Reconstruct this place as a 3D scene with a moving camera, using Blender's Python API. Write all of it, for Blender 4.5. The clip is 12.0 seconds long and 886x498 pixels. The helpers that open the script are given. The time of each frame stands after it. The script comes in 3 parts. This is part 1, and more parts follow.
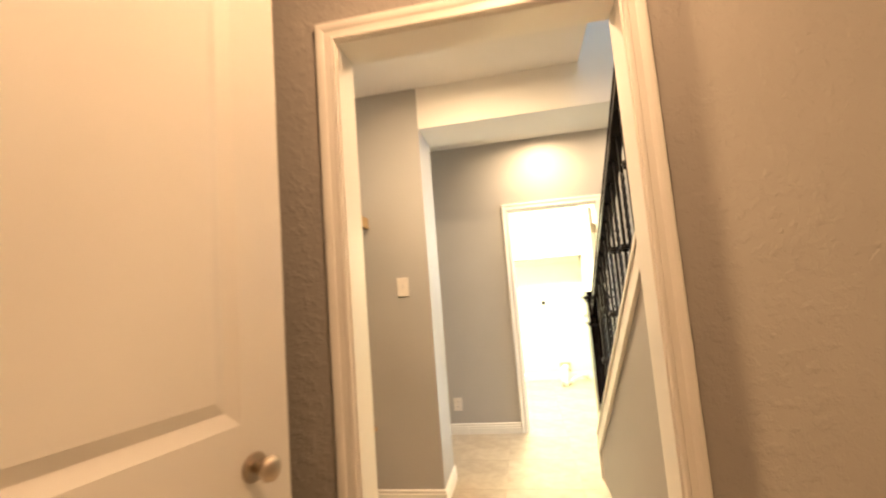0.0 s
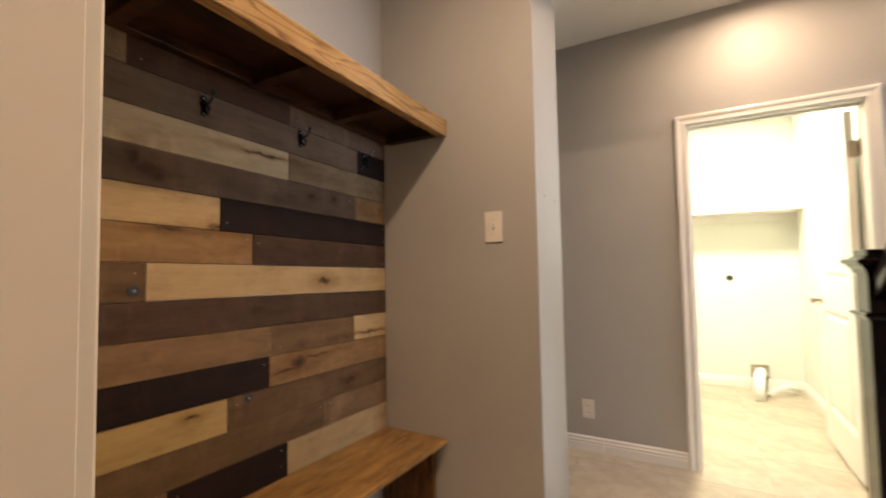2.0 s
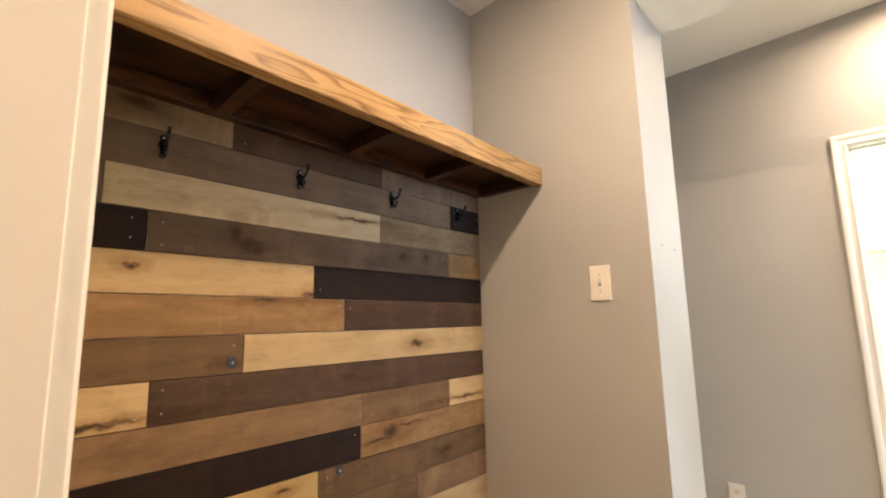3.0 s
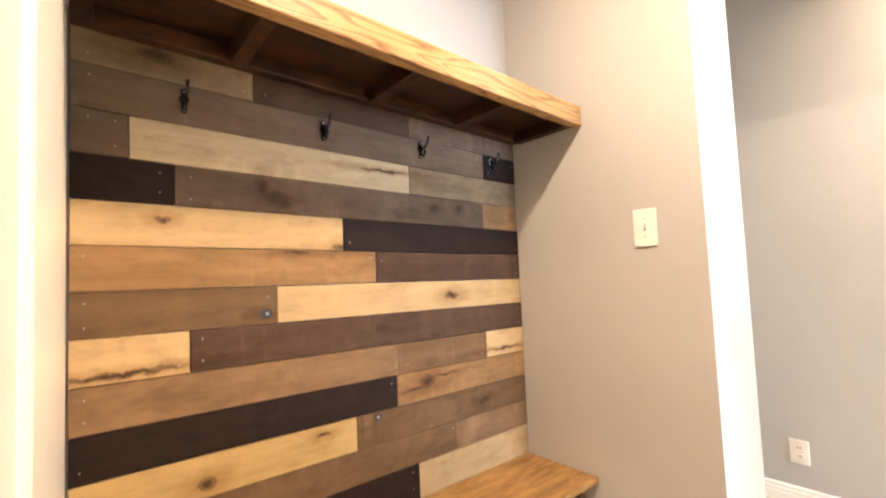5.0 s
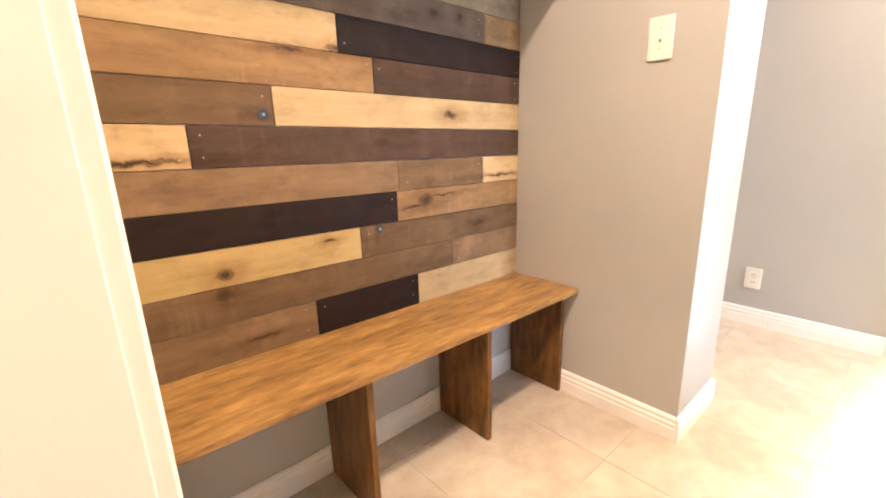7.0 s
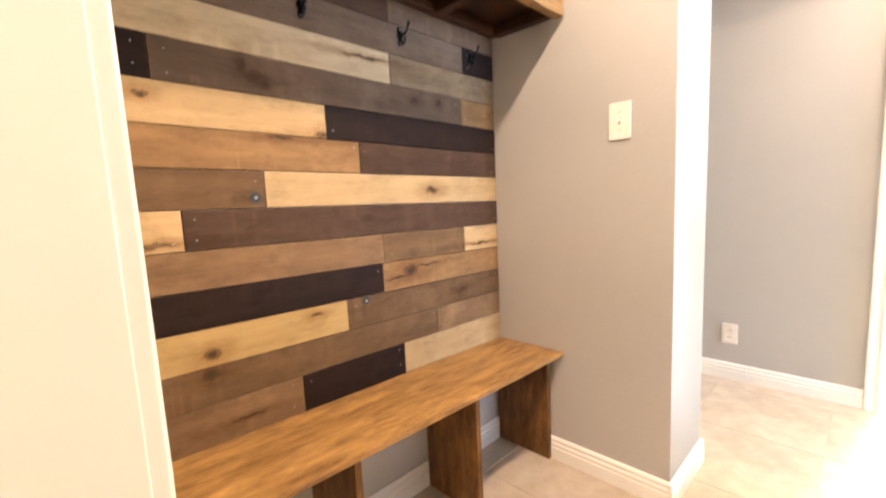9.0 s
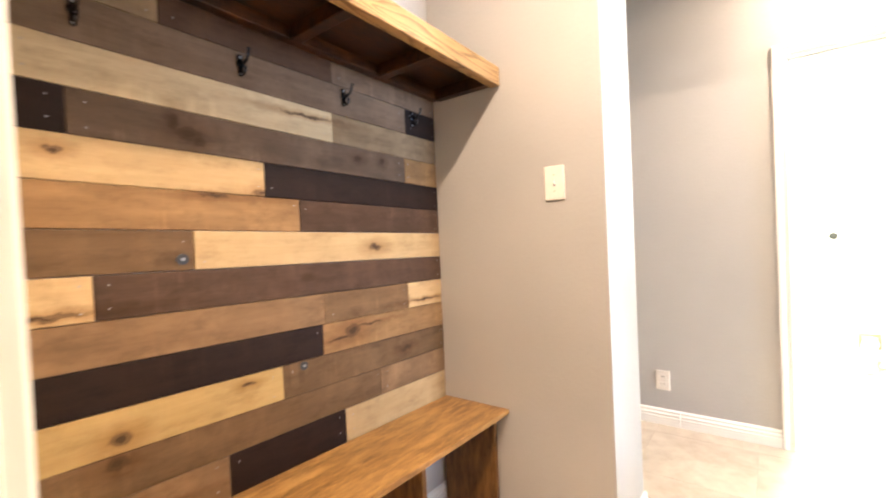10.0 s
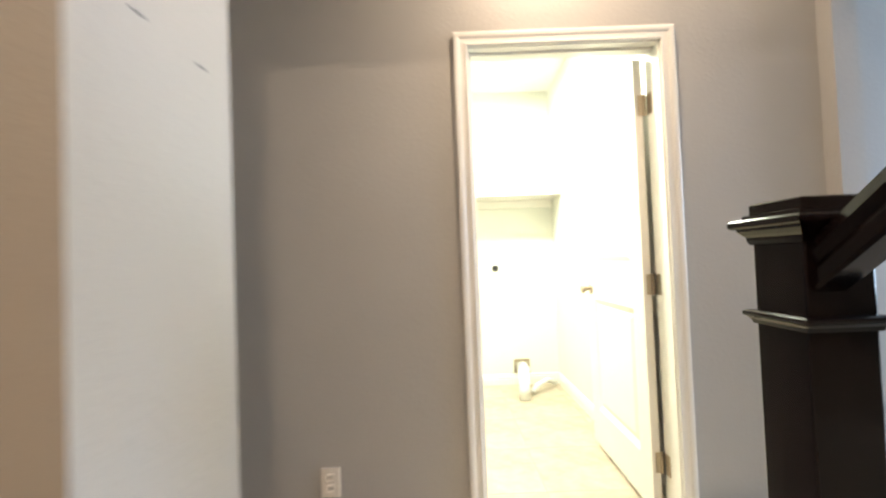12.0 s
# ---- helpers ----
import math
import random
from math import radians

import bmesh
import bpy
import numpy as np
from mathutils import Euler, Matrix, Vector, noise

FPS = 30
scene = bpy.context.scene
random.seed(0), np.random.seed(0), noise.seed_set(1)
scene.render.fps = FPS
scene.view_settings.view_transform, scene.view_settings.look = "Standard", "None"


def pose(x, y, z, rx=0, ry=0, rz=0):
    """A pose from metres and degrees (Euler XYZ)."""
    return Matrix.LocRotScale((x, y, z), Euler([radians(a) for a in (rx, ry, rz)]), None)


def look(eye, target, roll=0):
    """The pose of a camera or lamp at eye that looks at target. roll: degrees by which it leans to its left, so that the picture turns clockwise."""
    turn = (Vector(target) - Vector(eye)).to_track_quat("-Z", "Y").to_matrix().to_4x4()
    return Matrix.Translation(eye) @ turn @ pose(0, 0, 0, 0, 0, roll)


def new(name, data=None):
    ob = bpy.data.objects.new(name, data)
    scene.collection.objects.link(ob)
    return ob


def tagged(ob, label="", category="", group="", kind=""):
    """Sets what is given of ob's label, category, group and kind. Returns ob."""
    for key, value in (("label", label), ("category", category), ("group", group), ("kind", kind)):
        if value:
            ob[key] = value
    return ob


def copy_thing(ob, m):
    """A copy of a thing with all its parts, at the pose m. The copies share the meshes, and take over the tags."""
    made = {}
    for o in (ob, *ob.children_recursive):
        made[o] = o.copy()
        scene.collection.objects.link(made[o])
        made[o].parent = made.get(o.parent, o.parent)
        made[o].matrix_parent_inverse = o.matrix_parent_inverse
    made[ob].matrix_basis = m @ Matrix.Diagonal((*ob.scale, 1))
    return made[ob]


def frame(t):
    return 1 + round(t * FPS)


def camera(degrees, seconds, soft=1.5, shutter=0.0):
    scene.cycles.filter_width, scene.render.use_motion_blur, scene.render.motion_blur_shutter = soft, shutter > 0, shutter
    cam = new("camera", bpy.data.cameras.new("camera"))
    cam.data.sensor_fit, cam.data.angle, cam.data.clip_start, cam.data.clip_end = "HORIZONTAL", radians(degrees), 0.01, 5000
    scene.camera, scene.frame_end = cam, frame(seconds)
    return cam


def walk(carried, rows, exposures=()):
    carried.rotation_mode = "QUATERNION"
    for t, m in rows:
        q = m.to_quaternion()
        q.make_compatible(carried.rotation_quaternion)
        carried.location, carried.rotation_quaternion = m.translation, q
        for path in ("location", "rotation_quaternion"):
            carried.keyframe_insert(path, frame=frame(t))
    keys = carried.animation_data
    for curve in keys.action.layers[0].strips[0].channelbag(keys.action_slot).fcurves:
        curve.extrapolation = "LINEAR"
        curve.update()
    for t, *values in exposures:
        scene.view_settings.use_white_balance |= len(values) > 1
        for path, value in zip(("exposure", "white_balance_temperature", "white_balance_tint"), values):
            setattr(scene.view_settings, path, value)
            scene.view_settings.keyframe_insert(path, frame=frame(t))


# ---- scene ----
cam = camera(91.6, 12.0, soft=2.0, shutter=0.5)
EXPOSURES = [(0, 0.50, 7750, 14), (0.5, 0.22, 8100, 16), (1.0, -0.06, 7900, 18), (1.5, -0.33, 7350, 17), (2.0, -0.38, 6950, 20), (2.5, -0.2, 6700, 18), (3.0, 0.5, 6450, 14),
             (5.0, 1.33, 6250, 16), (6.5, 1.38, 6150, 18), (9.0, 1.28, 6100, 18), (10.5, 1.33, 6050, 15), (11.0, 0.98, 6100, 13), (11.5, 0.24, 6200, 13), (12.0, -0.02, 6250, 14)]
PATH = [
    (0, (0.595, 0.221, 1.314), (0.251, 2.181, 1.519), -4.5),
    (0.3, (0.549, 0.415, 1.31), (0.397, 2.402, 1.481), -3.1),
    (0.5, (0.554, 0.588, 1.281), (0.509, 2.577, 1.484), -1.6),
    (0.6, (0.55, 0.665, 1.282), (0.502, 2.654, 1.488), -1.2),
    (0.9, (0.563, 0.868, 1.26), (0.416, 2.854, 1.452), -0.9),
    (1, (0.561, 0.931, 1.256), (0.37, 2.914, 1.431), -1.0),
    (1.2, (0.578, 1.067, 1.24), (0.193, 3.024, 1.388), -1.4),
    (1.5, (0.577, 1.219, 1.215), (-0.111, 3.094, 1.327), -0.2),
    (2, (0.503, 1.361, 1.207), (-0.48, 3.1, 1.301), -1.0),
    (2.5, (0.474, 1.419, 1.259), (-0.744, 2.988, 1.483), -1.9),
    (3, (0.487, 1.475, 1.294), (-0.88, 2.908, 1.572), -1.2),
    (4.8, (0.485, 1.557, 1.273), (-1.047, 2.834, 1.419), -2.7),
    (5, (0.486, 1.548, 1.254), (-1.045, 2.831, 1.366), -2.5),
    (5.5, (0.47, 1.522, 1.21), (-1.049, 2.821, 1.147), -2.3),
    (6, (0.46, 1.502, 1.167), (-1.019, 2.821, 0.899), -1.7),
    (6.5, (0.443, 1.493, 1.112), (-0.991, 2.803, 0.633), -1.4),
    (8.3, (0.455, 1.475, 1.092), (-1.011, 2.735, 0.58), -2.6),
    (8.5, (0.455, 1.468, 1.102), (-1.015, 2.748, 0.657), -2.7),
    (9, (0.472, 1.458, 1.145), (-0.943, 2.851, 0.902), -2.7),
    (9.5, (0.48, 1.438, 1.169), (-0.85, 2.929, 1.072), -2.9),
    (10, (0.458, 1.47, 1.182), (-0.761, 3.054, 1.144), -2.6),
    (10.5, (0.439, 1.712, 1.185), (-0.556, 3.447, 1.187), -6.5),
    (11, (0.438, 1.958, 1.193), (-0.272, 3.823, 1.332), -1.9),
    (11.5, (0.376, 2.236, 1.167), (0.017, 4.201, 1.253), -0.3),
    (11.6, (0.372, 2.275, 1.169), (0.09, 4.253, 1.244), -0.5),
    (12, (0.394, 2.551, 1.16), (0.394, 4.55, 1.214), -2.2),
]
walk(cam, [(t, look(eye, target, roll)) for t, eye, target, roll in PATH], EXPOSURES)

# ---- world and lamps ----
CEIL = 2.73
world = bpy.data.worlds.new("sky")
scene.world = world
world.use_nodes = True
_bg = world.node_tree.nodes["Background"]
_sky = world.node_tree.nodes.new("ShaderNodeTexSky")
_sky.sky_type = "NISHITA"
_sky.sun_disc = False
_sky.sun_elevation = radians(40)
_sky.sun_rotation = radians(120)
world.node_tree.links.new(_sky.outputs[0], _bg.inputs[0])
_bg.inputs[1].default_value = 0.12


def area(name, m, watts, colour, sx, sy=None, spread=180):
    d = bpy.data.lights.new(name, "AREA")
    d.energy, d.color, d.size = watts, colour, sx
    if sy:
        d.shape, d.size_y = "RECTANGLE", sy
    else:
        d.shape = "DISK"
    d.spread = radians(spread)
    ob = new(name, d)
    ob.matrix_world = m
    return ob


WARM = (1.0, 0.80, 0.58)
COOL = (0.58, 0.78, 1.0)
# the last can, over the small room, is an added, unseen one
CANS = [(0.40, 2.15), (0.88, 3.95), (1.636, 4.03), (0.62, 0.72)]
area("hall_lamp", pose(0.40, 2.15, CEIL - 0.008), 30, (1.0, 0.76, 0.51), 0.11, spread=174)
area("passage_lamp", pose(0.88, 3.95, CEIL - 0.008), 17, (1.0, 0.77, 0.52), 0.11, spread=170)
area("passage_lamp", pose(1.636, 4.03, CEIL - 0.008), 2.5, WARM, 0.11)
# added lamp, out of view, that lights the small room and door jambs
area("room_lamp", pose(0.62, 0.72, CEIL - 0.008), 17.5, (1.0, 0.65, 0.40), 0.13)
# unseen lamp, added to throw the bright patch beside the doorway casing
area("back_room_lamp", look((0.885, -1.3, 2.0), (1.3, 1.38, 1.2)), 22, (1.0, 0.69, 0.40), 0.03)
area("laundry_lamp", pose(0.7, 5.35, 2.64), 112, (0.97, 1.0, 0.76), 0.3)
# daylight through the living room's windows; the landing light is an added, unseen fill
area("living_window_light", look((6.8, 3.5, 1.8), (0.0, 3.4, 1.2)), 285, COOL, 1.6, 2.3)
area("landing_window_light", look((1.5, 1.62, 4.5), (1.4, 3.0, 3.4)), 20, COOL, 0.9, 1.0)


# ---- materials ----
def mat(name, build):
    m = bpy.data.materials.new(name)
    m.use_nodes = True
    nt = m.node_tree
    b = nt.nodes["Principled BSDF"]
    build(nt, b)
    return m


def node(nt, kind, **inputs):
    n = nt.nodes.new("ShaderNode" + kind)
    for k, v in inputs.items():
        key = k.replace("_", " ")
        n.inputs[key].default_value = v
    return n


def coords(nt, scale=(1, 1, 1), kind="Object"):
    tc = node(nt, "TexCoord")
    mp = node(nt, "Mapping")
    mp.inputs["Scale"].default_value = scale
    nt.links.new(tc.outputs[kind], mp.inputs["Vector"])
    return mp.outputs["Vector"]


def noise_fac(nt, vec, scale, detail=4.0, rough=0.55):
    n = node(nt, "TexNoise", Scale=scale, Detail=detail, Roughness=rough)
    nt.links.new(vec, n.inputs["Vector"])
    return n.outputs["Fac"]


def ramp(nt, fac, stops):
    r = nt.nodes.new("ShaderNodeValToRGB")
    e = r.color_ramp.elements
    while len(e) < len(stops):
        e.new(0.5)
    for el, (p, c) in zip(e, stops):
        el.position, el.color = p, (*c, 1)
    nt.links.new(fac, r.inputs["Fac"])
    return r.outputs["Color"]


def bump(nt, b, height, strength, distance):
    n = node(nt, "Bump", Strength=strength, Distance=distance)
    nt.links.new(height, n.inputs["Height"])
    nt.links.new(n.outputs["Normal"], b.inputs["Normal"])


def mixc(nt, fac, a, b_, mode="MIX"):
    n = nt.nodes.new("ShaderNodeMix")
    n.data_type, n.blend_type = "RGBA", mode
    for sock, v in ((n.inputs[0], fac), (n.inputs[6], a), (n.inputs[7], b_)):
        if isinstance(v, (int, float)):
            sock.default_value = v
        elif isinstance(v, tuple):
            sock.default_value = (*v, 1)
        else:
            nt.links.new(v, sock)
    return n.outputs[2]


def paint(name, colour, rough=0.6, peel=0.0, peel_scale=120, vary=0.06):
    def build(nt, b):
        v = coords(nt)
        lo = tuple(c * (1 - vary) for c in colour)
        hi = tuple(min(1, c * (1 + vary)) for c in colour)
        col = ramp(nt, noise_fac(nt, v, 1.7, 5), [(0.3, lo), (0.7, hi)])
        nt.links.new(col, b.inputs["Base Color"])
        b.inputs["Roughness"].default_value = rough
        if peel:
            a = noise_fac(nt, v, peel_scale, 3, 0.5)
            c = noise_fac(nt, v, peel_scale * 0.3, 2, 0.5)
            add = node(nt, "Math")
            nt.links.new(a, add.inputs[0])
            nt.links.new(c, add.inputs[1])
            bump(nt, b, add.outputs[0], peel, 0.004)
    return mat(name, build)


def orange_peel(name, colour, depth=0.15, splat=55, rough=0.55):
    """Wall paint over a rolled, knocked-down drywall texture."""
    def build(nt, b):
        v = coords(nt)
        col = ramp(nt, noise_fac(nt, v, 1.3, 6), [(0.3, tuple(c * 0.95 for c in colour)), (0.7, tuple(c * 1.05 for c in colour))])
        nt.links.new(col, b.inputs["Base Color"])
        b.inputs["Roughness"].default_value = rough
        blob = ramp(nt, noise_fac(nt, v, splat, 3, 0.55), [(0.45, (0, 0, 0)), (0.68, (1, 1, 1))])
        fine = noise_fac(nt, v, 240, 2, 0.5)
        h = mixc(nt, 0.25, blob, fine)
        bump(nt, b, h, depth, 0.003)
    return mat(name, build)


KNOTS = [(1.968, 1.489, .030, .016), (2.540, 1.497, .016, .010), (2.606, 1.171, .030, .013), (2.478, 0.878, .034, .022), (1.786, 0.761, .022, .014),
         (1.775, 0.708, .024, .016), (1.695, 1.414, .016, .008), (1.685, 1.815, .040, .016), (1.61, 1.058, .13, .007),
         (2.88, 0.938, .10, .004), (2.33, 1.607, .09, .005), (2.175, 1.345, .05, .010), (2.02, 1.33, .04, .006), (2.75, 0.755, .03, .009),
         (1.93, 1.515, .010, .020), (1.99, 1.472, .016, .012), (2.42, 0.862, .05, .004), (2.56, 0.892, .06, .004), (1.86, 0.560, .05, .005),
         (2.66, 1.500, .012, .012), (2.30, 1.085, .010, .006), (2.09, 0.800, .020, .006)]


def wood(name, dark, light, rough=0.5, along="y", figure=0.2, knots=False, saw=0.0, bump_s=0.15, blotch=False, spec=None, contour=0.0, mottle=0.0, cloud_size=(24, 6), worn=0.0):
    """Timber with its grain along one axis: broad tone, streaks, fibres, growth rings and the cathedral figure of flat-sawn boards."""
    def stretched(nt, src, across, length):
        mp = node(nt, "Mapping")
        mp.inputs["Scale"].default_value = {"y": (across, length, across), "z": (across, across, length), "x": (length, across, across)}[along]
        nt.links.new(src, mp.inputs["Vector"])
        return mp.outputs["Vector"]

    def build(nt, b):
        tc = node(nt, "TexCoord")
        info = node(nt, "ObjectInfo")
        sh = node(nt, "VectorMath")
        sh.operation = "MULTIPLY_ADD"
        comb = node(nt, "CombineXYZ")
        for k in range(3):
            nt.links.new(info.outputs["Random"], comb.inputs[k])
        nt.links.new(comb.outputs[0], sh.inputs[0])
        sh.inputs[1].default_value = (31, 53, 17)
        nt.links.new(tc.outputs["Object"], sh.inputs[2])
        src = sh.outputs[0]
        broad = noise_fac(nt, stretched(nt, src, *((15, 3.4) if blotch else (13, 3.0))), 1.0, 6, 0.66)
        streak = noise_fac(nt, stretched(nt, src, *((46, 5.0) if blotch else (55, 3.2))), 1.0, 6, 0.68)
        fibre = noise_fac(nt, stretched(nt, src, 220, 7), 1.0, 3, 0.6)
        wav = node(nt, "TexWave", Scale=0.55, Distortion=7.5, Detail=3.0, Detail_Scale=0.9, Detail_Roughness=0.6)
        wav.wave_type, wav.bands_direction = "BANDS", "DIAGONAL"
        nt.links.new(stretched(nt, src, 13, 0.9), wav.inputs["Vector"])
        g = mixc(nt, 0.5, broad, streak)
        g = mixc(nt, figure, g, wav.outputs["Fac"])
        g = mixc(nt, 0.12 if blotch else 0.22, g, fibre)
        if contour:
            hills = noise_fac(nt, stretched(nt, src, 11, 1.25), 1.0, 2, 0.45)
            many = node(nt, "Math")
            many.operation = "MULTIPLY"
            many.inputs[1].default_value = 17.0
            nt.links.new(hills, many.inputs[0])
            line = node(nt, "Math")
            line.operation = "FRACT"
            nt.links.new(many.outputs[0], line.inputs[0])
            late = ramp(nt, line.outputs[0], [(0.0, (0.62, 0.62, 0.62)), (0.55, (0.55, 0.55, 0.55)), (0.86, (0.24, 0.24, 0.24)), (1.0, (0.60, 0.60, 0.60))])
            g = mixc(nt, contour, g, late)
        if mottle:
            cloud = ramp(nt, noise_fac(nt, stretched(nt, src, *cloud_size), 1.0, 6, 0.72), [(0.33, (0.22, 0.22, 0.22)), (0.68, (0.78, 0.78, 0.78))])
            g = mixc(nt, mottle, g, cloud)
        lo, hi = (0.33, 0.66) if blotch else (0.30, 0.70)
        col = ramp(nt, g, [(lo, dark), (hi, light)])
        tone = ramp(nt, info.outputs["Random"], [(0, (0.82, 0.82, 0.82)), (1, (1.08, 1.08, 1.08))])
        col = mixc(nt, 1.0, col, tone, "MULTIPLY")
        if worn:
            fleck = noise_fac(nt, stretched(nt, src, 48, 10), 1.0, 4, 0.6)
            patch = noise_fac(nt, stretched(nt, src, 9, 2.6), 1.0, 3, 0.5)
            rub = mixc(nt, 1.0, ramp(nt, fleck, [(0.54, (0, 0, 0)), (0.63, (worn, worn, worn))]), ramp(nt, patch, [(0.45, (0, 0, 0)), (0.60, (1, 1, 1))]), "MULTIPLY")
            col = mixc(nt, rub, col, tuple(min(1, c * 1.45) for c in light))
        if saw:
            mp = node(nt, "Mapping")
            mp.inputs["Scale"].default_value = (2, 7, 5)
            nt.links.new(src, mp.inputs["Vector"])
            band = ramp(nt, noise_fac(nt, mp.outputs["Vector"], 1.0, 4, 0.6), [(0.50, (0, 0, 0)), (0.78, (saw, saw, saw))])
            col = mixc(nt, band, col, tuple(min(1, c * 1.45) for c in light))
            # marks of the saw blade across the grain, in patches
            mp = node(nt, "Mapping")
            mp.inputs["Scale"].default_value = (2, 34, 1.6)
            nt.links.new(src, mp.inputs["Vector"])
            blade = ramp(nt, noise_fac(nt, mp.outputs["Vector"], 1.0, 3, 0.5), [(0.54, (0, 0, 0)), (0.64, (1, 1, 1))])
            mp = node(nt, "Mapping")
            mp.inputs["Scale"].default_value = (2, 3.2, 9)
            mp.inputs["Location"].default_value = (3, 7, 1)
            nt.links.new(src, mp.inputs["Vector"])
            where = ramp(nt, noise_fac(nt, mp.outputs["Vector"], 1.0, 2, 0.5), [(0.50, (0, 0, 0)), (0.70, (saw * 1.1,) * 3)])
            col = mixc(nt, mixc(nt, 1.0, blade, where, "MULTIPLY"), col, tuple(min(1, c * 1.3) for c in light))
            # dust-dark stains
            mp = node(nt, "Mapping")
            mp.inputs["Scale"].default_value = (3, 9, 24)
            mp.inputs["Location"].default_value = (11, 2, 5)
            nt.links.new(src, mp.inputs["Vector"])
            stain = ramp(nt, noise_fac(nt, mp.outputs["Vector"], 1.0, 5, 0.68), [(0.50, (0, 0, 0)), (0.72, (0.55, 0.55, 0.55))])
            col = mixc(nt, stain, col, tuple(c * 0.62 for c in dark))
        if knots:
            warp = node(nt, "TexNoise", Scale=34.0, Detail=5.0)
            nt.links.new(tc.outputs["Object"], warp.inputs["Vector"])
            wob = node(nt, "VectorMath")
            wob.operation = "MULTIPLY_ADD"
            nt.links.new(warp.outputs["Color"], wob.inputs[0])
            wob.inputs[1].default_value = (0.03, 0.03, 0.03)
            nt.links.new(tc.outputs["Object"], wob.inputs[2])
            total = None
            for ky, kz, ry, rz in KNOTS:
                m1 = node(nt, "Mapping")
                m1.inputs["Location"].default_value = (0, -(ky + 0.015) / (1.2 * ry), -(kz + 0.015) / (1.2 * rz))
                m1.inputs["Scale"].default_value = (0, 1 / (1.2 * ry), 1 / (1.2 * rz))
                nt.links.new(wob.outputs[0], m1.inputs["Vector"])
                ln = node(nt, "VectorMath")
                ln.operation = "LENGTH"
                nt.links.new(m1.outputs["Vector"], ln.inputs[0])
                if total is None:
                    total = ln.outputs["Value"]
                else:
                    mn = node(nt, "Math")
                    mn.operation = "MINIMUM"
                    nt.links.new(total, mn.inputs[0])
                    nt.links.new(ln.outputs["Value"], mn.inputs[1])
                    total = mn.outputs[0]
            mask = ramp(nt, total, [(0.38, (0.96, 0.96, 0.96)), (0.52, (0.55, 0.55, 0.55)), (0.68, (0.72, 0.72, 0.72)), (0.90, (0.22, 0.22, 0.22)), (1.25, (0, 0, 0))])
            halo = mixc(nt, 1.0, col, (0.62, 0.50, 0.40), "MULTIPLY")
            soft_mask = node(nt, "MapRange")
            soft_mask.inputs["From Min"].default_value, soft_mask.inputs["From Max"].default_value = 3.0, 0.9
            soft_mask.inputs["To Max"].default_value = 0.7
            nt.links.new(total, soft_mask.inputs["Value"])
            col = mixc(nt, soft_mask.outputs[0], col, halo)
            col = mixc(nt, mask, col, (0.050, 0.027, 0.014))
        nt.links.new(col, b.inputs["Base Color"])
        rr = ramp(nt, g, [(0.2, (rough - 0.08,) * 3), (0.8, (rough + 0.1,) * 3)])
        nt.links.new(rr, b.inputs["Roughness"])
        b.inputs["Specular IOR Level"].default_value = spec if spec is not None else 0.15 if rough > 0.55 else 0.33
        bump(nt, b, g, bump_s, 0.002)
    return mat(name, build)


def plain(name, colour, rough=0.4, metal=0.0, emit=0.0):
    def build(nt, b):
        v = coords(nt)
        col = ramp(nt, noise_fac(nt, v, 14, 4), [(0.3, tuple(c * 0.92 for c in colour)), (0.7, tuple(min(1, c * 1.06) for c in colour))])
        nt.links.new(col, b.inputs["Base Color"])
        b.inputs["Roughness"].default_value = rough
        b.inputs["Metallic"].default_value = metal
        if emit:
            b.inputs["Emission Color"].default_value = (*colour, 1)
            b.inputs["Emission Strength"].default_value = emit
    return mat(name, build)


def tile_build(nt, b):
    v = coords(nt)
    big = noise_fac(nt, v, 2.604, 6, 0.62)
    mid = noise_fac(nt, v, 11, 5, 0.6)
    col = ramp(nt, big, [(0.3, (0.385, 0.315, 0.232)), (0.5, (0.485, 0.41, 0.312)), (0.7, (0.575, 0.505, 0.40))])
    col = mixc(nt, 0.25, col, ramp(nt, mid, [(0.35, (0.34, 0.255, 0.18)), (0.65, (0.62, 0.55, 0.45))]))
    info = node(nt, "ObjectInfo")
    col = mixc(nt, 0.25, col, ramp(nt, info.outputs["Random"], [(0, (0.8, 0.8, 0.8)), (1, (1, 1, 1))]), "MULTIPLY")
    nt.links.new(col, b.inputs["Base Color"])
    b.inputs["Roughness"].default_value = 0.38
    bump(nt, b, mid, 0.05, 0.002)


GREY = orange_peel("grey_wall_paint", (0.420, 0.407, 0.388))
ROUGH_GREY = orange_peel("textured_wall_paint", (0.372, 0.345, 0.314), 0.66, splat=38, rough=0.42)
WHITE = paint("white_trim_paint", (0.81, 0.785, 0.735), 0.28, vary=0.03)
CEILING = paint("ceiling_paint", (0.81, 0.79, 0.75), 0.8, peel=0.25, peel_scale=90, vary=0.03)
LAUNDRY = paint("laundry_paint", (0.74, 0.74, 0.68), 0.7, peel=0.15, vary=0.03)
TILE = mat("beige_floor_tile", tile_build)
GROUT = paint("grout", (0.47, 0.395, 0.30), 0.8)
ESPRESSO = wood("espresso_wood", (0.005, 0.0030, 0.0030), (0.009, 0.0052, 0.0048), rough=0.17, bump_s=0.03, spec=0.18)
ESPRESSO_Z = wood("espresso_wood_upright", (0.005, 0.0030, 0.0030), (0.009, 0.0052, 0.0048), rough=0.17, bump_s=0.03, spec=0.18, along="z")
IRON = plain("black_iron", (0.022, 0.020, 0.021), 0.34, 0.6)
